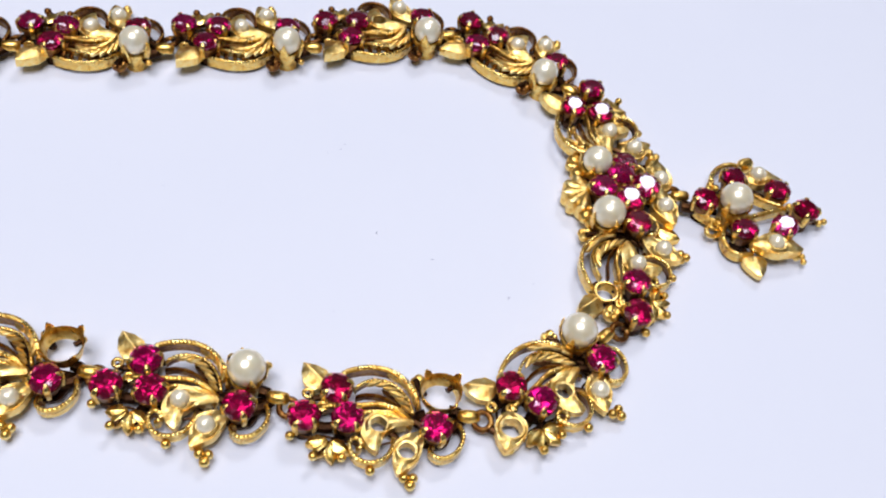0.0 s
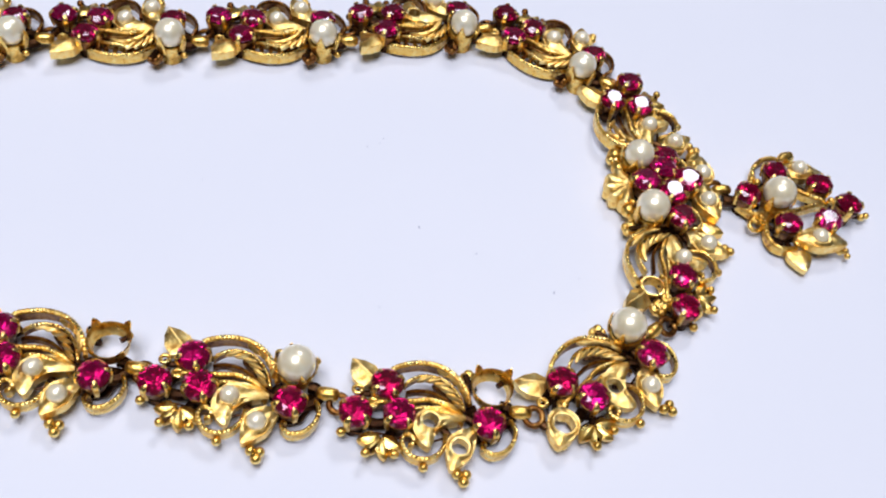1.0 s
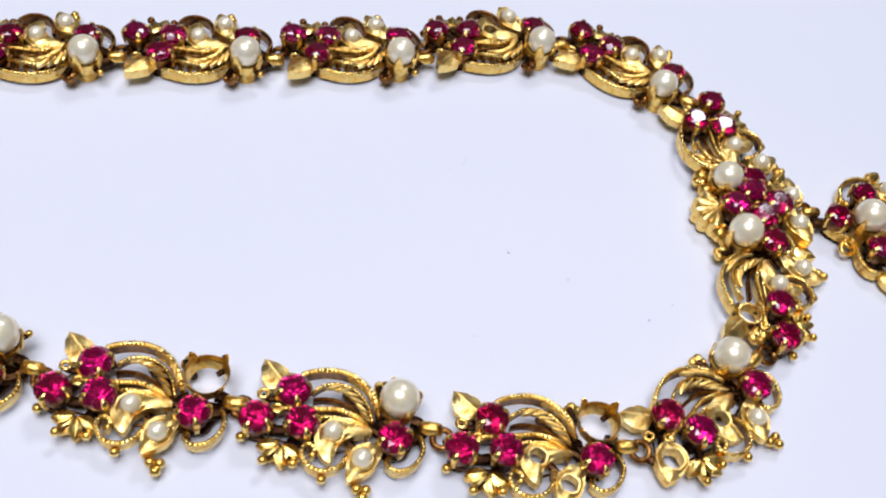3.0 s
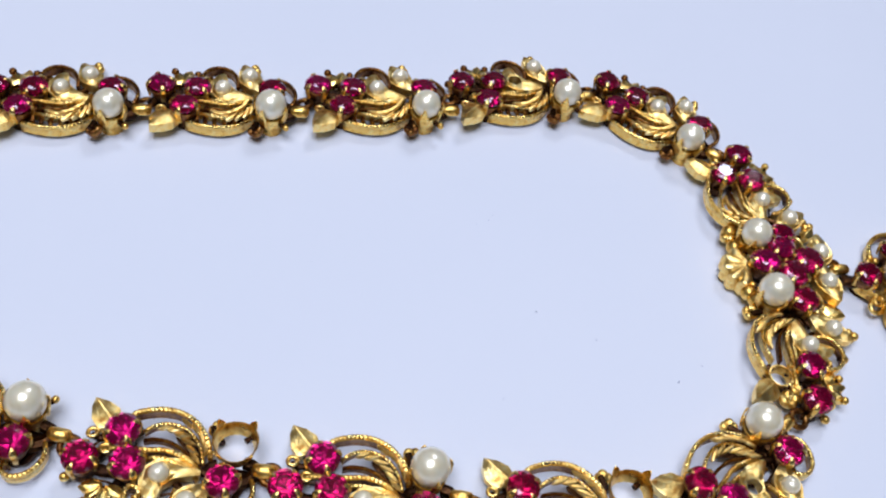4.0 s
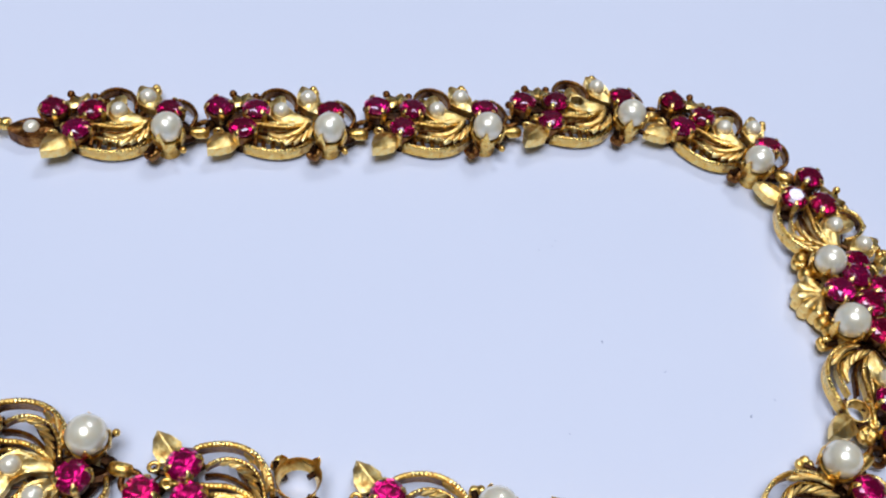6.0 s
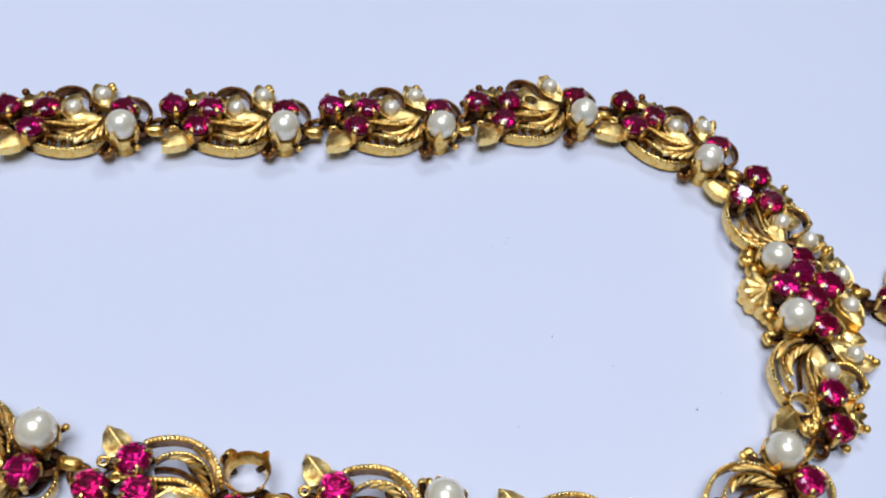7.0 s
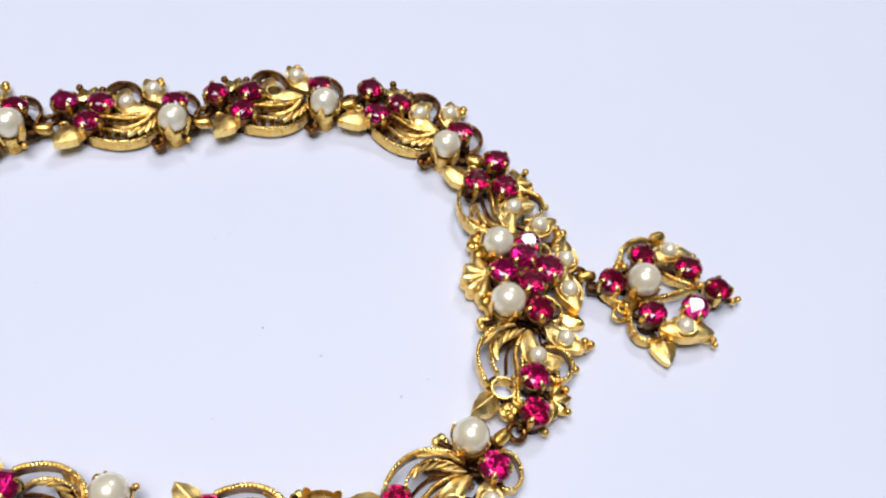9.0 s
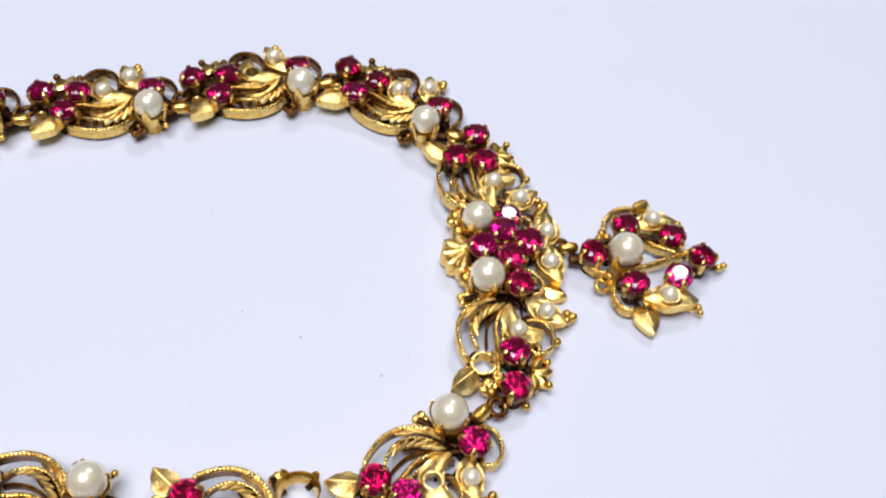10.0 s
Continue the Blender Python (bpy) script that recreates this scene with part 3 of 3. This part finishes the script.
tagged(slab("tabletop", -1.5, -1.5, -0.03, 1.5, 1.5, 0, PAPER), "smooth matt white tabletop with faint specks", "table", kind="structure")
# walls and ceiling are unseen, added and kept dark to deepen the gold's reflections
for _name, _box in (("wall_north", (-1.6, 1.5, -0.03, 1.6, 1.6, 1.7)), ("wall_south", (-1.6, -1.6, -0.03, 1.6, -1.5, 1.7)),
                    ("wall_east", (1.5, -1.5, -0.03, 1.6, 1.5, 1.7)), ("wall_west", (-1.6, -1.5, -0.03, -1.5, 1.5, 1.7))):
    tagged(slab(_name, *_box, WALL), "unseen plain dark grey wall added round the table", "wall", kind="structure")
tagged(slab("ceiling", -1.6, -1.6, 1.7, 1.6, 1.6, 1.8, CEILING), "unseen plain dark grey ceiling added over the table", "ceiling", kind="structure")

# ---- the necklace ----
necklace = tagged(new("necklace"), "gold openwork necklace set with rubies and pearls, lying on white table", "necklace")
for _a, _x, _y, _mir, _miss, _hinge, _label in (
    (-15.0, -71.7, -30.7, False, (), True, ""),
    (-12.2, -48.1, -36.95, False, ("pearl",), True, "link with an empty pearl cup"),
    (-11.4, -24.8, -41.5, False, (), True, ""),
    (-6.9, -0.75, -45.9, False, ("pearl", "seed_a", "seed_b"), True, "link that has lost all three pearls"),
    (35.6, 23.2, -41.8, False, ("tail", "seed_a"), True, "link with two seed pearls missing"),
    (78.6, 37.4, -21.85, False, ("inner",), False, "link with one empty ruby setting"),
    (-83.7, 38.4, 4.1, True, (), False, ""),
    (-36.8, 26.7, 23.2, True, (), True, ""),
    (4.2, 4.4, 28.4, True, ("seed_a",), True, "link with one seed pearl missing"),
    (-1.5, -18.4, 25.7, True, (), True, ""),
    (-2.7, -42.0, 24.9, True, (), True, ""),
    (-0.7, -65.5, 24.3, True, (), True, ""),
):
    build_link(necklace, _a, _x, _y, _mir, _miss, _hinge, (-10.9, 2.7, 1.9) if "tail" in _miss else (-11.3, 1.4, 1.8), (-0.4, -0.9) if _a > 70 else (0, 0), _label,
               {"inner": (-3.8, 4.7), "outer": (-4.1, 7.1), "head": (0.6, 2.2)} if _a < -70 else {})


# the flower between the two front links, with its shell and leaves
def centre_frame_mesh():
    bm = bmesh.new()
    tube_bm(bm, ((-3.8, 0, 1.2), (-2.2, 2.2, 1.2), (0, 3.0, 1.2), (2.4, 2.2, 1.2), (3.8, 0, 1.2), (2.4, -2.2, 1.2), (0, -3.0, 1.2), (-2.2, -2.2, 1.2)), 0.55, closed=True, n=8)
    return to_mesh("flower_link", bm, SHADE_GOLD)


centre = new("flower_link", centre_frame_mesh())
centre.parent = necklace
centre.matrix_basis = pose(38.9 * MM, -8.3 * MM, 0)
for _row in (((-3.4, 4.5), (0, 2.7), 0, 0, 0.5), ((-3.4, -4.5), (0, -2.7), 0, 0, 0.5), ((-7.0, 0), (-3.8, 0), 0, 0, 0.5), ((3.8, 0), (6.8, 2.2), 0, 0, 0.5, 1.5),
             ((3.8, 0), (6.3, -3.0), 0, 0, 0.5, 1.5), ((0, 2.7), (0.8, 6.6), 0, 0, 0.5), ((0, -2.7), (0.8, -6.6), 0, 0, 0.5), ((5.0, 0.2), (9.4, 0.4), 0, 0, 0.6, 1.6), ((0.8, -6.6), (4.8, -6.4), 0, 0, 0.5, 1.2), ((0.8, 6.6), (6.2, 6.8), 0, 0, 0.5, 1.3)):
    wire(centre, *_row)
for _x, _y, _s, _t in ((-3.4, -0.1, 10, (-5, -6)), (0.0, 2.45, 35, (-7, 4)), (0.4, -2.35, 60, (5.4, -3.1)), (3.4, 0.0, 20, (5.8, -3.6))):
    set_ruby(centre, _x, _y, _s, 4, 0.45, True, 1.06, _t)
bead(centre, 0.1, 0.1, 4.3, 0.6)


def blossom_leaf_mesh():
    bm = bmesh.new()
    polar_leaf_bm(bm, ((0, 1.75), (40, 2.0), (66, 2.7), (80, 3.6), (94, 2.6), (140, 1.7), (200, 1.65), (235, 2.2), (252, 3.0), (270, 2.1), (320, 1.7)), 1.05, 3.0, 1.7, (80, 252), 0.4)
    return to_mesh("pointed_leaf", bm, SATIN_GOLD, sharp=24)


part("pointed_leaf", blossom_leaf_mesh(), centre, 6.6, 2.35, 0.2, 0, s=1.12)
part("pointed_leaf", mesh_for("leaf_b", leaf_b_mesh), centre, 6.1, -3.0, 0.2, 35, s=1.1)
seed_pearl(centre, 6.6, 2.35, 3.75)
seed_pearl(centre, 6.1, -3.0, 3.75)


def shell_lobe_mesh():
    bm = bmesh.new()
    plate_bm(bm, ((0, 0.4), (1.5, 1.05), (2.9, 1.15), (3.9, 0.0), (2.9, -1.15), (1.5, -1.05), (0, -0.4)), ((0.4, 0), (3.3, 0)), 0, 1.9, 0.95, 0.86)
    return to_mesh("shell_lobe", bm, SATIN_GOLD, sharp=40)


_lobe = shell_lobe_mesh()
for _a in (112, 146, 180, 214, 248):
    part("shell_lobe", _lobe, centre, -5.5, 0.1, 2.9, _a, 0, 5)
for _x, _y in ((-6.0, 7.2), (-6.0, 4.4), (-6.2, -3.9), (-5.4, -5.2)):
    bead(centre, _x, _y, 2.1, 1.2)
part("petal", mesh_for("petal", petal_mesh), centre, 5.6, 6.2, 1.9, 40, s=1.35)
part("petal", mesh_for("petal", petal_mesh), centre, 4.2, -6.0, 1.7, -28, s=1.7)
part("bail_loop", mesh_for("knuckle", knuckle_mesh), centre, 9.6, 0.3, 2.0, -4, 30)
part("bail_ring", mesh_for("hinge_ring", lambda: ring_mesh("hinge_ring", 1.25, 0.42)), centre, 8.3, 0.5, 1.9, 0, 60, 0)

# ---- the pendant drop ----
PX, PY = 56.0, -10.9


def pendant_frame_mesh():
    bm = bmesh.new()
    tube_bm(bm, ((-4.3, 0.9, 1.3), (-1.8, 3.6, 1.3), (1.5, 5.3, 1.2), (4.8, 4.8, 1.3), (8.0, 2.9, 1.2), (9.8, 1.0, 1.2), (11.4, -1.2, 1.2), (9.3, -2.6, 1.2),
                 (7.0, -4.3, 1.2), (5.0, -6.4, 1.2), (2.6, -6.4, 1.2), (0.5, -4.9, 1.2), (-2.4, -2.4, 1.2)), 0.42, closed=True, n=8)
    return to_mesh("pendant", bm, SHADE_GOLD)


pendant = new("pendant", pendant_frame_mesh())
pendant.parent = necklace
pendant.matrix_basis = pose((PX - 0.2) * MM, (PY - 0.4) * MM, 0)
tagged(pendant, "drop pendant with six rubies round a pearl")
for _row in (((-5.4, 1.8), (0, 0), 1.2, 1.8, 0.5), ((0, 0), (1.5, 5.3), 1.8, 1.2, 0.5), ((0, 0), (0.5, -4.9), 1.8, 1.2, 0.5), ((0.5, -4.9), (1.3, -10.0), 1.2, 0, 0.45, 1.1),
             ((11.4, -1.2), (15.0, -1.5), 1.2, 0, 0.42, 1.2), ((1.5, 5.3), (5.0, 10.0), 1.2, 0, 0.45, 1.4), ((-7.5, 1.6), (-4.3, 0.9), 0, 0, 0.95, 1.6)):
    wire(pendant, *_row)
for _x, _y in ((51.72, -10.05), (57.54, -5.55), (63.96, -8.05), (67.46, -12.03), (63.0, -15.17), (56.41, -15.8)):
    part("post", mesh_for("post", post_mesh), pendant, _x - PX, _y - PY)
for _x, _y, _s, _t in ((51.72, -10.05, 10, (8, 6)), (57.54, -5.55, 50, (-6, 5)), (63.96, -8.05, 25, (-7, -2)), (67.46, -12.03, 70, (-5, 6)), (63.0, -15.17, 5, (0.9, -6.1)), (56.41, -15.8, 35, (-7, -4))):
    set_ruby(pendant, _x - PX, _y - PY, _s, tilt=_t)
set_pearl(pendant, 0, 0, 40, True)


def pendant_strip(name, pts, z0, z1, w=0.66):
    part(name, strip_mesh(name, [(q[0] - PX, q[1] - PY) for q in pts], z0 + 0.3, z1 + 0.3, w), pendant)


pendant_strip("rope_bar", ((65.0, -10.6), (63.1, -9.7), (61.3, -8.8), (60.2, -7.6)), 1.0, 2.8)
pendant_strip("rope_bar", ((65.0, -10.8), (62.6, -11.3), (60.1, -12.0), (58.3, -12.4), (56.0, -12.6)), 1.0, 2.8)
pendant_strip("rope_arch", ((55.6, -12.6), (54.2, -14.0), (53.5, -16.5), (54.1, -18.5), (55.6, -19.2), (57.6, -18.7)), 0.4, 2.2)
pendant_strip("rope_arch", ((54.7, -6.0), (54.7, -4.4), (55.4, -2.9), (57.1, -1.5), (59.0, -1.1), (60.6, -1.8)), 0.4, 2.2)
pendant_strip("rope_arch", ((50.4, -9.4), (50.7, -10.6), (51.5, -11.7), (52.7, -12.5), (54.2, -12.6)), 0.6, 2.2)
part("curl", ring_mesh("curl", 1.0, 0.36, None, 1.4), pendant, 52.7 - PX, -14.0 - PY, 1.6, 35, 14)
part("curl", ring_mesh("curl", 0.62, 0.3, None, 1.3), pendant, 53.0 - PX, -13.4 - PY, 2.0, 35, 10)


def bud_mesh():
    bm = bmesh.new()
    plate_bm(bm, ((-1.5, -0.3), (-0.4, 0.9), (0.9, 1.1), (1.9, 0.1), (1.1, -1.0), (-0.3, -1.0)), ((-0.6, 0), (1.0, 0.1)), 0, 1.6, 0.85, 0.8)
    return to_mesh("bud", bm, GOLD, sharp=50)


part("bud", bud_mesh(), pendant, 61.0 - PX, -1.0 - PY, 2.2, 15)
part("curl", mesh_for("curl", lambda: ring_mesh("curl", 0.55, 0.28)), pendant, 57.9 - PX, -18.0 - PY, 2.3)
part("pointed_leaf", mesh_for("leaf_b", leaf_b_mesh), pendant, 62.0 - PX, -4.4 - PY, 0.1, -60, s=1.05)
part("pointed_leaf", mesh_for("leaf_b", leaf_b_mesh), pendant, 60.9 - PX, -18.0 - PY, 0.1, -70, s=1.18)
seed_pearl(pendant, 62.0 - PX, -4.4 - PY, 3.65)
seed_pearl(pendant, 60.9 - PX, -18.0 - PY, 3.65)


def drop_leaf_mesh():
    bm = bmesh.new()
    plate_bm(bm, ((55.9, -19.4), (57.5, -19.2), (59.0, -19.6), (59.2, -20.9), (57.8, -23.0), (56.4, -21.8), (55.6, -20.4)), ((57.4, -19.8), (57.7, -22.2)), 1.5, 1.1, 0.55, 0.4)
    return to_mesh("heart_leaf", bm, SATIN_GOLD, sharp=22)


part("heart_leaf", drop_leaf_mesh(), pendant, -PX, -PY, 0.4)
for _x, _y, _z, _r in ((70.4, -12.6, 1.0, 0.6), (71.3, -12.3, 1.0, 0.55), (64.4, -19.3, 1.2, 0.6), (65.4, -19.2, 1.1, 0.55), (65.5, -20.0, 0.9, 0.5),
                       (66.2, -4.6, 1.6, 0.55), (54.0, -5.8, 2.2, 0.6), (54.6, -6.6, 2.3, 0.6), (53.4, -6.7, 2.2, 0.6), (65.4, -10.6, 2.6, 0.6)):
    bead(pendant, _x - PX, _y - PY, _z + 0.4, _r)


# ---- the clasp at the far end ----
def clasp_mesh():
    bm = bmesh.new()
    polar_leaf_bm(bm, ((0, 3.4), (14, 2.7), (50, 2.2), (90, 2.0), (135, 2.2), (166, 2.9), (180, 3.7), (194, 2.9), (225, 2.2), (270, 2.0), (310, 2.2), (346, 2.7)), 1.15, 2.4, 2.2, (0, 180), 0.2)
    return to_mesh("clasp", bm, PATINA_SHADE_GOLD, sharp=30)


def barrel_mesh():
    bm = bmesh.new()
    lathe_bm(bm, ((0.02, 0.0), (0.8, 0.0), (1.0, 0.25), (1.0, 1.0), (0.86, 1.15), (0.86, 1.5), (1.0, 1.65), (1.0, 5.6), (0.8, 5.9), (0.02, 5.9)), 20)
    bmesh.ops.rotate(bm, cent=(0, 0, 0), matrix=Matrix.Rotation(radians(-90), 3, "Y"), verts=bm.verts)
    return to_mesh("barrel", bm, GOLD, sharp=50)


clasp = new("clasp", clasp_mesh())
clasp.parent = necklace
clasp.matrix_basis = pose(-77.7 * MM, 22.7 * MM, 0)
tagged(clasp, "gold clasp with a seed pearl in a boat-shaped leaf")
seed_pearl(clasp, 0.0, 0.0, 2.2)
part("barrel", barrel_mesh(), clasp, -3.0, 0.7, 2.2, -3, label="polished gold barrel")

# ---- specks on the table ----
def specks():
    bm = bmesh.new()
    rnd = random.Random(5)
    for x, y, s in ((19.3, -25.4, 0.12), (9.1, -18.5, 0.08), (1.4, -13.6, 0.08), (23.4, -23.1, 0.07), (-5.2, 2.2, 0.06), (-3.1, 2.9, 0.05), (-2.5, 3.9, 0.05), (-29.4, -4.7, 0.04), (-35.9, -0.4, 0.04), (-5.4, -27.4, 0.05)):
        for k in range(3):
            a = rnd.uniform(0, 6.28)
            p = [(x + i * s * 1.3 * math.cos(a + 0.4 * i) + rnd.uniform(-s, s), y + i * s * 1.3 * math.sin(a + 0.4 * i), 0.08) for i in range(3)]
            tube_bm(bm, p, s * 0.35, n=5, step=0.2)
    return to_mesh("dust", bm, LINT)


tagged(new("dust", specks()), "tiny grey specks and fibres lying on the white table", "dust", kind="stuff")
